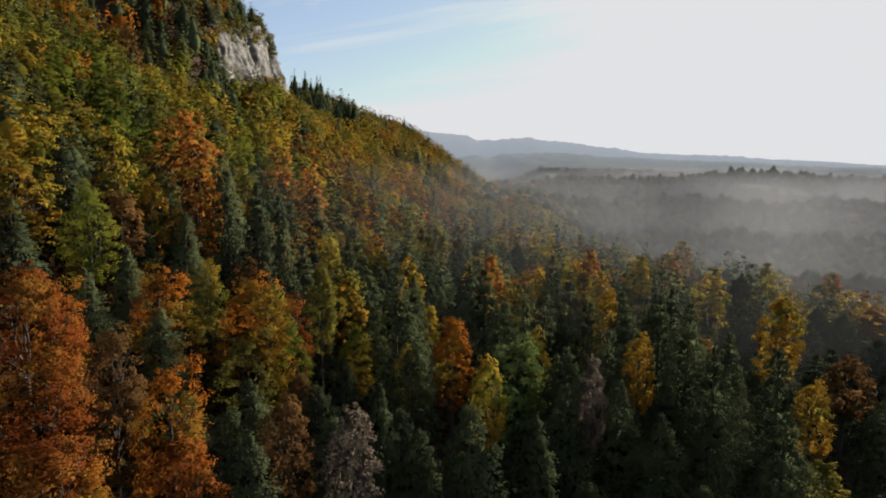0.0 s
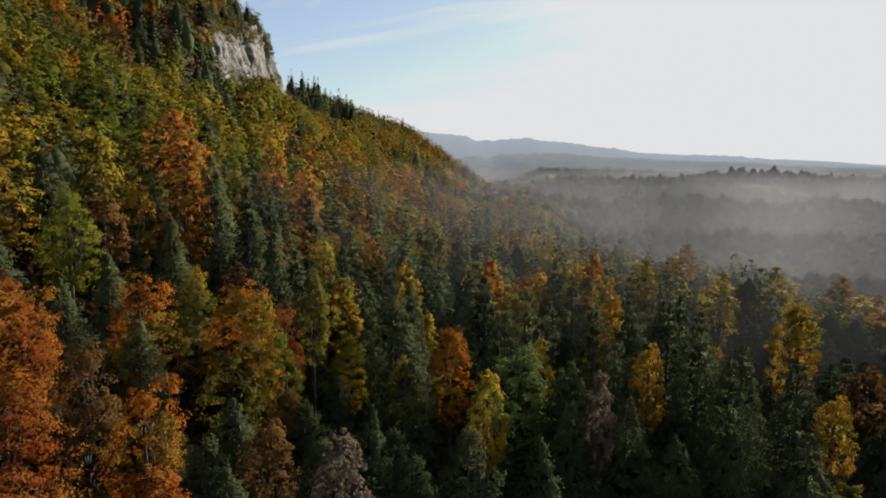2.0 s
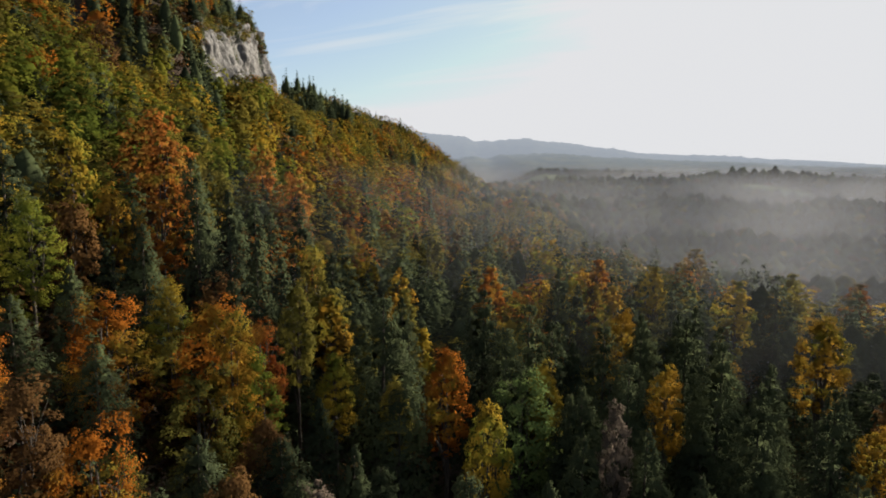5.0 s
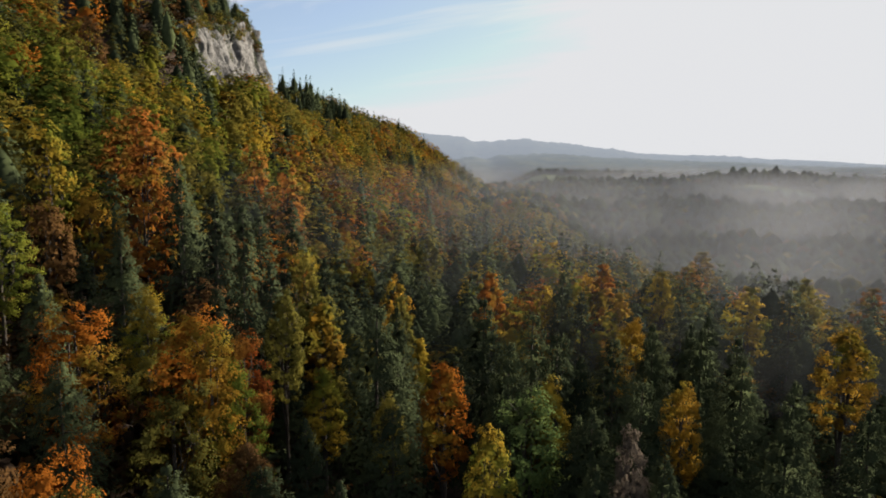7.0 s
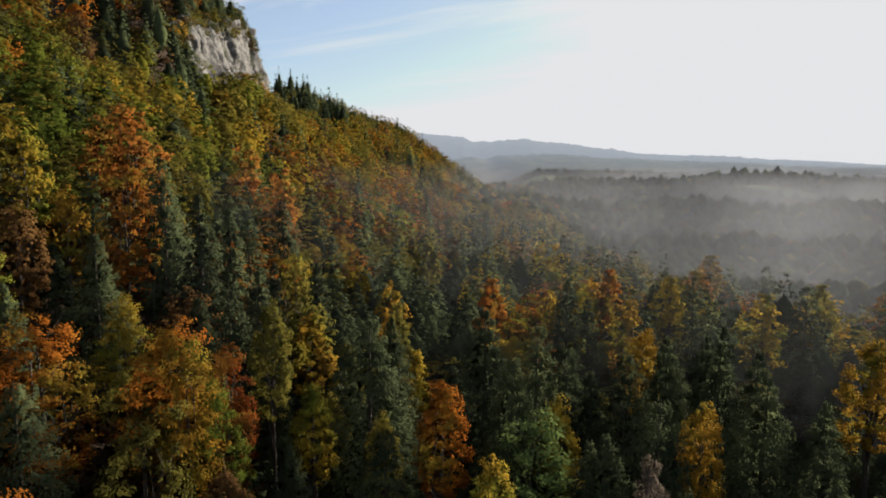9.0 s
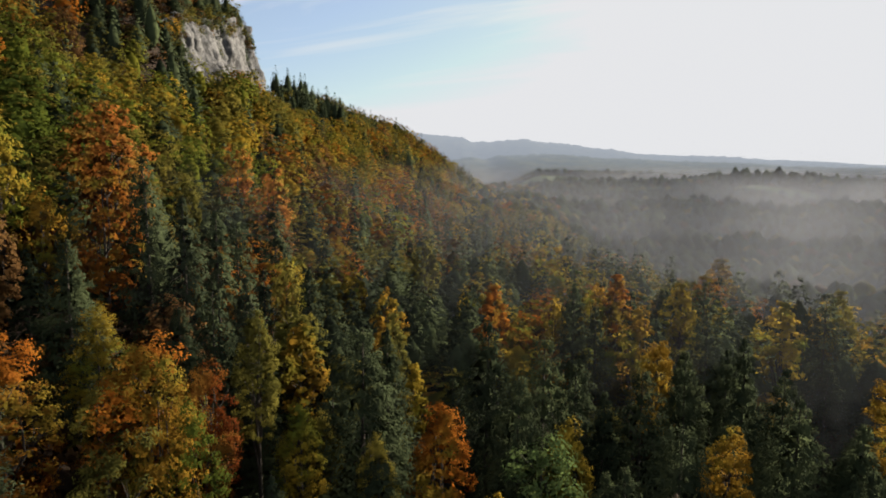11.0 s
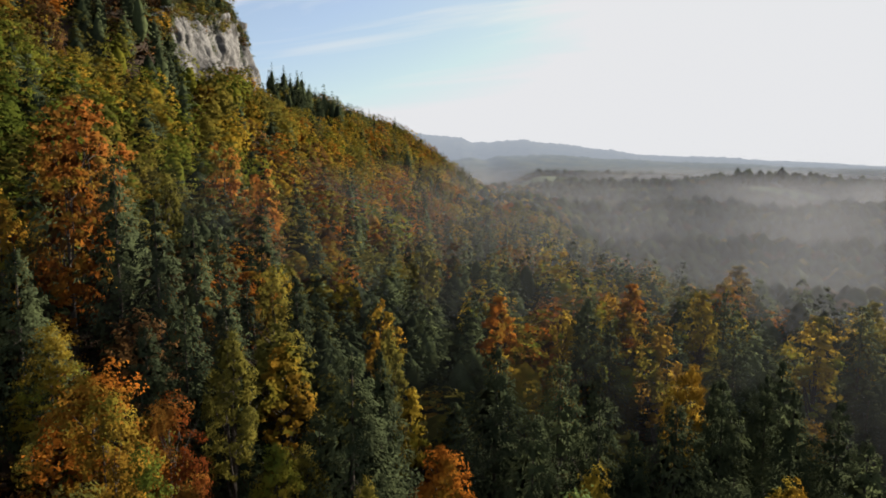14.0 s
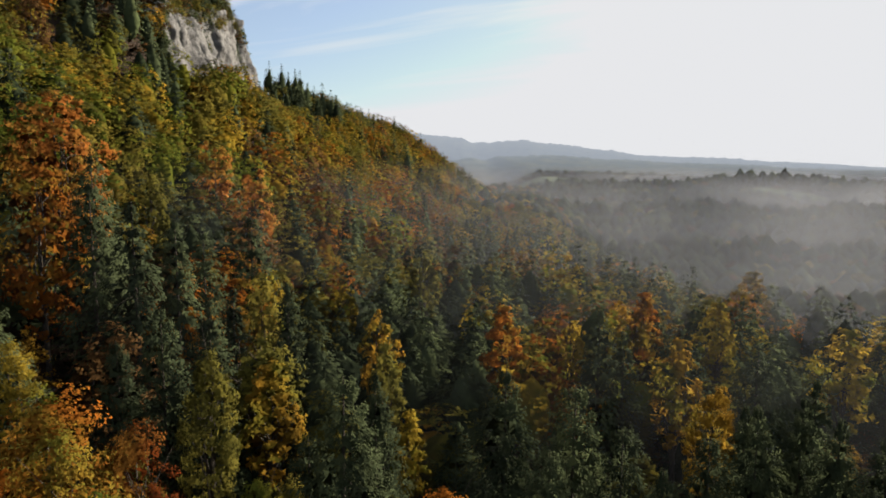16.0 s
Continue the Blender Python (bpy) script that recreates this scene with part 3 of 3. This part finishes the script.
for row in (
    (-49.0, 76.0, 43.5, 10.0, "red"), (-75.0, 114.0, 56.5, 11.0, "gold"), (-85.0, 137.0, 61.0, 8.0, "yellow"), (-64.5, 129.6, 51.5, 7.0, "brown"),
    (-28.4, 162.0, 39.0, 6.0, "olive"), (-18.5, 131.5, 31.5, 7.0, "gold"), (-1.6, 200.0, 37.5, 7.0, "olive"), (-5.7, 144.0, 30.5, 6.0, "olive"),
    (-127.5, 219.0, 92.0, 9.0, "orange"), (-123.0, 240.0, 99.0, 9.5, "olive"), (-136.0, 320.0, 116.0, 9.0, "brown"), (-122.5, 270.0, 95.0, 9.0, "yellow"),
    (-129.0, 342.0, 101.0, 8.5, "orange"), (-99.0, 309.0, 79.0, 9.0, "yellow"), (-55.4, 217.5, 61.5, 8.0, "russet"), (-96.0, 368.0, 79.0, 9.0, "gold"),
):
    tree("beech", row[4], *row[:3], row[3] * (0.86 if row[0] > -10 else 1.0))
for row in (
    (-72.5, 124.5, 60.0, 6.5), (-49.0, 124.0, 45.5, 6.0), (-31.7, 131.0, 38.3, 5.0), (-49.0, 148.0, 53.0, 6.0), (-30.4, 153.4, 36.5, 5.5), (-23.0, 158.0, 36.0, 5.5),
    (41.3, 102.5, 31.5, 5.8), (78.7, 161.4, 31.3, 6.0), (18.6, 94.0, 27.0, 5.0), (17.9, 82.0, 26.8, 5.5), (13.1, 75.0, 25.3, 5.2), (26.0, 86.0, 26.0, 5.4),
    (47.2, 100.8, 29.2, 5.6), (-37.6, 161.0, 44.5, 5.8), (-28.0, 202.0, 37.0, 6.0), (26.9, 152.0, 34.0, 6.2), (31.8, 156.0, 29.5, 5.4), (46.0, 181.6, 27.5, 5.6),
    (50.5, 149.5, 29.5, 5.6), (45.5, 113.5, 31.2, 5.0), (-84.7, 244.0, 68.5, 6.5),
):
    tree("fir", "fir", *row)
for row in (
    (63.0, 182.0, 29.5, 5.5), (49.8, 90.5, 29.6, 6.0), (36.3, 80.0, 27.0, 5.2), (43.4, 75.6, 26.0, 5.5), (39.5, 88.0, 30.5, 5.0), (29.0, 78.0, 24.5, 5.5),
    (36.0, 122.6, 30.2, 5.2), (48.0, 130.0, 30.5, 5.2),
):
    tree("fir", "fir", *row)


# ---------------------------------------------------------------- the forest between and behind them
FIELDS = [(455.0, 915.0, 72.0, 85.0), (370.0, 1190.0, 60.0, 80.0), (185.0, 1240.0, 75.0, 80.0)]
CELL = 6.0
cells = {}


def stand(x, y, r):
    cells.setdefault((int(x // CELL), int(y // CELL)), []).append((x, y, r))


def free(x, y, r):
    i, j = int(x // CELL), int(y // CELL)
    for a in (i - 2, i - 1, i, i + 1, i + 2):
        for b in (j - 2, j - 1, j, j + 1, j + 2):
            for px, py, pr in cells.get((a, b), ()):
                if (x - px) ** 2 + (y - py) ** 2 < (r + pr) ** 2:
                    return False
    return True


for p in placed:
    stand(*p)


def in_field(x, y):
    return any(((x - fx) / fa) ** 2 + ((y - fy) / fb) ** 2 < 1 + 0.25 * math.sin(x * 0.11 + y * 0.07) for fx, fy, fa, fb in FIELDS)


def tone_for(x, y):
    """What grows where: firs on the bench, beech higher on the mountainside and along the bench's edge."""
    up = float(foot_line(y) - x)
    g = noise.noise(Vector((x * 0.03, y * 0.03, 0.5)))
    if up > 45 and y > 150:
        p = noise.noise(Vector((x * 0.022, y * 0.016, 7.5)))
        firs = 0.14
        if x < -88 and y < 300:
            p += 0.20
        p += 0.09
        mix = ("gold", "orange", "brown", "orange", "olive") if p > 0.26 else ("yellow", "gold", "olive", "yellow") if p > 0.04 else ("olive", "yellow", "green", "olive") if p > -0.22 else ("green", "olive", "green")
    elif up > 45:
        firs, mix = 0.15, ("yellow", "olive", "green", "olive", "green", "gold", "olive", "green", "yellow", "olive", "orange", "olive")
    elif up > 14:
        firs, mix = 0.48, ("orange", "brown", "gold", "red", "brown", "olive", "orange", "green")
    elif up > -8:
        firs, mix = 0.66, ("olive", "gold", "brown", "orange", "olive")
    elif y > 152 and y < 330 and x > 10:
        firs, mix = 0.60, ("gold", "yellow", "orange", "olive", "gold", "olive", "yellow", "brown")
    else:
        firs, mix = 0.88, ("olive", "brown", "gold", "olive")
    if off_bench(x, y) > 0.5:
        firs, mix = 0.85, ("olive", "brown", "olive", "brown")
    elif y > 430:
        firs, mix = 0.30, ("olive", "gold", "olive", "yellow", "brown", "olive", "orange")
    if y > 300 and (x < crest_line(y) + 44 or (y < 480 and x < cliff_x(y) + 4)):
        firs = 0.93
        if y > 575:
            firs, mix = 0.34, ("olive", "brown", "olive", "gold")
    if rng.random() < firs + 0.25 * g:
        return "fir"
    return mix[int(rng.integers(0, len(mix)))]


def spots(y0, y1, gap, wide, x_min=-330.0, x_max=900.0, keep=None):
    """Uneven spacing over a stretch of the valley, from front to back."""
    y = y0
    while y < y1:
        half = 0.72 * y + wide
        for x in np.arange(max(x_min, -half), min(x_max, half), gap):
            px, py = x + rng.uniform(-0.45, 0.45) * gap, y + rng.uniform(-0.45, 0.45) * gap
            if py > 480 and px < crest_line(py) - 14:
                continue
            if abs(px - float(cliff_x(py))) < 5 and 330 < py < 478:
                continue
            if keep and not keep(px, py):
                continue
            if in_field(px, py) or not free(px, py, gap * 0.36):
                continue
            stand(px, py, gap * 0.36)
            yield px, py
        y += gap


def height_for(tone, x, y):
    h = rng.normal(26.6, 2.0 if y < 500 else 3.6) if tone == "fir" else rng.normal(25.2, 1.9)
    if y < 150:
        h -= 7.0 if x > 0 else 3.5
    elif y < 330 and x > 0 and rng.random() < 0.35:      # younger trees in the shade of the tall ones
        h -= 6.0
    if y > 470 and x < float(crest_line(y)) + 22:
        h *= 0.85
    if float(cliff_x(y)) - 24 < x < float(cliff_x(y)) + 14 and 325 < y < 480:
        h *= 0.62
    return h


for x, y in spots(34, 150, 9.2, 14):
    t = tone_for(x, y)
    z = float(ground(x, y))
    if t == "fir":
        tree("fir", "fir", x, y, z + height_for(t, x, y), rng.uniform(4.6, 6.2))
    else:
        tree("beech", t, x, y, z + height_for(t, x, y), rng.uniform(5.0, 7.5))

batches = {}
UNDER = [beech_crown(rng, 20, 8, 0.60, H=10.0, R=4.4, base=0.12, spread=1.3, inside=16, dense=0.7)[0] for i in range(3)]


def plant(kind, tone, shape, s, at, a=0.0):
    """Adds one crown to the joined woods of its tone."""
    v, f, lie = shape
    s = np.ones(3) * s
    R = np.array([[math.cos(a), -math.sin(a), 0], [math.sin(a), math.cos(a), 0], [0, 0, 1]])
    batches.setdefault((kind, tone), []).append((((v * s) @ R.T + np.array(at)).astype(np.float32), f, unit((lie / s) @ R.T).astype(np.float32), np.full(len(v), rng.random(), np.float32)))


def grow(kind, shapes_fir, shapes_beech, y0, y1, gap, wide, lift=1.0, keep=None, **more):
    for x, y in spots(y0, y1, gap, wide, keep=keep, **more):
        t = tone_for(x, y)
        shapes = shapes_fir if t == "fir" else shapes_beech
        h = height_for(t, x, y) * lift
        s = np.array([0.95, 0.95, h / (28.0 if t == "fir" else 26.0)])
        s[:2] *= rng.uniform(0.85, 1.15) * min(gap, 11.0) / 6.0 * (0.62 if t == 'fir' and y > 478 and x < crest_line(y) + 25 else 1.2 if kind == 'middle' else 1.0)
        plant(kind, t, shapes[int(rng.integers(0, len(shapes)))], s, (x, y, float(ground(x, y))), rng.uniform(0, 6.28))


cells_of_tall, cells = cells, {}
for x, y in spots(36, 200, 8.0, 16):
    s = rng.uniform(0.75, 1.2) * (1.25 if x < -8 and y < 150 else 0.85 if y < 150 else 1.0)
    plant("under", ("fir", "brown", "fir", "brown")[int(rng.integers(0, 4))], UNDER[int(rng.integers(0, 3))], s, (x, y, float(ground(x, y))))
cells = cells_of_tall
grow("middle", FIR_MID, BEECH_MID, 150, 245, 6.8, 18)
grow("upper", FIR_FAR, BEECH_FAR, 245, 520, 7.5, 24, keep=lambda x, y: y < 340 or off_bench(x, y) < 0.6)
grow("upper", FIR_FAR, BEECH_FAR, 520, 935, 8.2, 0, keep=lambda x, y: x < foot_line(y) - 10)
for x, y in spots(-70, 34, 7.6, 95):
    t = tone_for(x, y)
    plant("middle", t, (FIR_FAR if t == "fir" else BEECH_FAR)[int(rng.integers(0, 2))],
          np.array([0.95, 0.95, (height_for(t, x, y) + (-3.0 if x > -30 else -6.0)) / 27.0]), (x, y, float(ground(x, y))))
grow("far", FIR_SPECK, BEECH_SPECK, 340, 1050, 9.0, 30, keep=lambda x, y: x > foot_line(y) - 14 and (y > 520 or off_bench(x, y) > 0.5))
grow("far", FIR_SPECK, BEECH_SPECK, 1050, 1400, 14.0, 30, lift=0.6, x_max=1100.0)
for k in range(95):                                   # bushes on ledges and along the rim
    y = rng.uniform(330, 478) if k > 26 else rng.normal(357, 3.0)
    v = rng.uniform(0.85, 1.05) if k > 40 else rng.uniform(0.35, 1.0)
    base, top = float(ground(cliff_x(y) + 6, y)) - 6, float(ground(cliff_x(y) - 15, y))
    at = np.array([float(cliff_x(y)) + 3.0 - 16.0 * v ** 1.5, y, base + (top - base) * v - 1.5])
    plant("ledge", ("olive", "brown", "fir")[k % 3], UNDER[int(rng.integers(0, 3))], rng.uniform(0.2, 0.5), at)
for y in np.arange(331, 480, 2.2):                    # growth hanging over the rim
    for v in (0.91, 0.97, 1.03):
        base, top = float(ground(cliff_x(y) + 6, y)) - 6, float(ground(cliff_x(y) - 15, y))
        yy, vv = y + rng.uniform(-1.5, 1.5), v + rng.uniform(-0.05, 0.03) + 0.05 * math.sin(y * 0.16)
        at = (float(cliff_x(yy)) + 4.5 - 12.0 * max(vv, 0.0) ** 1.5, yy, base + (top - base) * vv - 2.5)
        plant("ledge", ("olive", "brown", "fir", "olive", "fir")[int(rng.integers(0, 5))], UNDER[int(rng.integers(0, 3))], rng.uniform(0.38, 0.62), at, rng.uniform(0, 6.28))
for k in range(170):                                  # low growth on the shelf above and beside the cliff
    y = rng.uniform(312, 478)
    x = float(cliff_x(y)) - rng.uniform(4, 46)
    plant("ledge", ("olive", "brown", "fir", "brown", "olive")[int(rng.integers(0, 5))], UNDER[int(rng.integers(0, 3))], rng.uniform(0.7, 1.2), (x, y, float(ground(x, y)) - 1.0), rng.uniform(0, 6.28))
for y in np.arange(479, 930, 5.5):                    # low growth closing the crest between the firs
    for step in (2.0, 11.0, 20.0):
        x, yy = float(crest_line(y)) + step + rng.uniform(-3, 3), y + rng.uniform(-2.5, 2.5)
        plant("upper", ("fir", "olive", "fir", "fir")[int(rng.integers(0, 4))], UNDER[int(rng.integers(0, 3))],
              np.array([1.3, 1.3, 1.65]) * rng.uniform(0.85, 1.1), (x, yy, float(ground(x, yy)) - 1.0))
TITLE = {"ledge": "cliff_bushes", "under": "undergrowth", "middle": "woods", "upper": "slope_woods", "far": "far_woods"}
for (kind, t), pieces in batches.items():
    ob = new(TITLE[kind], leafy(TITLE[kind], joined(pieces), WOODS[t]))
    tagged(ob, {"fir": "dark-green firs", "olive": "olive-green trees", "green": "green beeches", "yellow": "yellow beeches", "gold": "golden beeches",
                "orange": "orange beeches", "red": "rust-red beeches", "russet": "russet beeches", "brown": "brown beeches", "grey": "grey thin trees", "pale": "pale-green trees"}[t]
           + " in the autumn forest covering slope and valley", "forest", kind="stuff")

# ---------------------------------------------------------------- meadows and wooded hills of the distance
for fx, fy, fa, fb in FIELDS:
    u, a = np.meshgrid(np.linspace(0.02, 1.15, 9), np.linspace(0, 2 * np.pi, 41))
    X, Y = fx + fa * u * np.cos(a), fy + fb * u * np.sin(a)
    tagged(new("meadow", grid_mesh("meadow", X, Y, ground(X, Y) + 1.2, MEADOW)), "pale green meadow clearing between far woods", "meadow", kind="structure")

hx = np.concatenate([-np.geomspace(3600, 260, 90), np.linspace(-255, 900, 150), np.geomspace(910, 4300, 110)])
hy = np.linspace(1030, 1420, 56)
HX, HY = np.meshgrid(hx, hy)
HX = HX + np.random.default_rng(3).uniform(-3, 3, HX.shape)
HZ = ground(HX, HY) + 9 + np.random.default_rng(4).normal(0, 2.0, HX.shape)
for fx, fy, fa, fb in FIELDS:
    d = ((HX - fx) / fa) ** 2 + ((HY - fy) / fb) ** 2
    HZ = np.where(d < 1, ground(HX, HY) - 3, HZ)
HZ[0] -= 30
bx, by = np.linspace(-2600, 4200, 400), np.geomspace(1400, 4300, 66)
BX, BY = np.meshgrid(bx, by)
BZ = ground(BX, BY) + 14 + np.random.default_rng(5).normal(0, 2.2, BX.shape)
hills_mat, h_nodes, h_links = base_material("hills_haze_glow")      # far backdrop: woods with the distance haze put in as bluish emission
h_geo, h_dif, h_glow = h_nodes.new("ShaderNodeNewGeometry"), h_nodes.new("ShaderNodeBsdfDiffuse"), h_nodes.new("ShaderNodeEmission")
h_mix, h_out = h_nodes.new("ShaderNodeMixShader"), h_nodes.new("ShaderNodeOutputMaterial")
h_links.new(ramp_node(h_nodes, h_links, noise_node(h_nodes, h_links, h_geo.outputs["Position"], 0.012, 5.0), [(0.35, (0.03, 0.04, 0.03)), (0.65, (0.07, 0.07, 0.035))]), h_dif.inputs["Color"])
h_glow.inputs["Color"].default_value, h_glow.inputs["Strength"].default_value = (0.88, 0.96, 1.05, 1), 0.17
h_far, h_sep = h_nodes.new("ShaderNodeMapRange"), h_nodes.new("ShaderNodeSeparateXYZ")      # a larger share of the haze glow on the further ridge
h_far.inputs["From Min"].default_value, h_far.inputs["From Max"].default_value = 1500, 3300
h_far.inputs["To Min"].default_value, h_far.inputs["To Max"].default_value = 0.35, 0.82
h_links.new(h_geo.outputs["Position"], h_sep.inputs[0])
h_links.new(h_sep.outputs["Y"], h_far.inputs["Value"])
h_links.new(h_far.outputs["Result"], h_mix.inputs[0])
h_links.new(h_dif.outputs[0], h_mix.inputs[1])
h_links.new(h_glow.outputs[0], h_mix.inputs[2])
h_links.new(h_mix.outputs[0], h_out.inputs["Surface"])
tagged(new("backdrop", grid_mesh("backdrop", BX, BY, BZ, hills_mat, False)), "wooded hills on the horizon, their haze given as a blue-grey glow", "hills", kind="structure")
tagged(new("distant_woods", grid_mesh("distant_woods", HX, HY, HZ, FAR_CANOPY)), "dark green woods rolling away across the far valley", "woods", kind="stuff")


# ---------------------------------------------------------------- thin see-through sheets over the valley, imitating distance haze
def haze_sheet_material():
    m, nodes, links = base_material("haze_sheet")
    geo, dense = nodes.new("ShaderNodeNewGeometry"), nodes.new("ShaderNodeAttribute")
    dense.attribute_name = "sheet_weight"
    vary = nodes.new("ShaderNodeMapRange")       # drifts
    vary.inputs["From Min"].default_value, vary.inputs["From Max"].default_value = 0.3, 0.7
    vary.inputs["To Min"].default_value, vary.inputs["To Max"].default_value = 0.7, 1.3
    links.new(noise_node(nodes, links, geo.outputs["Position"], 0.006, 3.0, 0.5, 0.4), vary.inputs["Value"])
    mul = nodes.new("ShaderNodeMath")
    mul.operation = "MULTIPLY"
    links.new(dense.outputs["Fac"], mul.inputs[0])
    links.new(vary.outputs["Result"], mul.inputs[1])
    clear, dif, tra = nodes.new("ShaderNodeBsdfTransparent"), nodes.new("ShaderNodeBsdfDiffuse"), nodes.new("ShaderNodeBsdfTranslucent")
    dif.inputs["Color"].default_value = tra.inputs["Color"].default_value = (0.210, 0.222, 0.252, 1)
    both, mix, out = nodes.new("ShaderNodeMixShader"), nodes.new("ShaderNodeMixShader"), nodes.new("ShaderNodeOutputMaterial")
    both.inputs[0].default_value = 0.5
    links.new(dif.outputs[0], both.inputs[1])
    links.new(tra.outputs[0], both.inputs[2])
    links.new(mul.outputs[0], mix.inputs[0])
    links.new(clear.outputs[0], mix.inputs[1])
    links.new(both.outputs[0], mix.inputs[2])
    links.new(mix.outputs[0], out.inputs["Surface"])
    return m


# haze sheets one behind the other, denser up the valley to imitate distance
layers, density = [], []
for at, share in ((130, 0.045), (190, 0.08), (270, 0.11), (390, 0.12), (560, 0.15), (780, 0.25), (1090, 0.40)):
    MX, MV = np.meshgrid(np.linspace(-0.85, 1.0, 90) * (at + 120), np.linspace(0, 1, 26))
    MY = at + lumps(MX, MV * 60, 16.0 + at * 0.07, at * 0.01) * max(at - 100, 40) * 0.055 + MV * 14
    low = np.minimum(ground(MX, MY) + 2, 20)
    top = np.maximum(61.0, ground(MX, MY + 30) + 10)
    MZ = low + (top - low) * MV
    # heavier towards the right, imitating the bright veil on the sun's side
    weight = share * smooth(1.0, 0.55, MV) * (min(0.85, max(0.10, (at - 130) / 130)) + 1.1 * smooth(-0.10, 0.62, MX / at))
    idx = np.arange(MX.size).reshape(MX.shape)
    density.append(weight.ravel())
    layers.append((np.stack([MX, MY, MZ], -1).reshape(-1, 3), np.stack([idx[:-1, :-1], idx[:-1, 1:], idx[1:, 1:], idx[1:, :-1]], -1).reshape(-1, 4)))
haze_me = mesh_from("mist", *joined(layers), haze_sheet_material())
haze_me.shade_smooth()
haze_me.attributes.new("sheet_weight", "FLOAT", "POINT").data.foreach_set("value", np.concatenate(density).astype(np.float32))
tagged(new("mist", haze_me), "thin grey see-through sheets imitating distance haze over the wooded valley", "mist", kind="stuff")
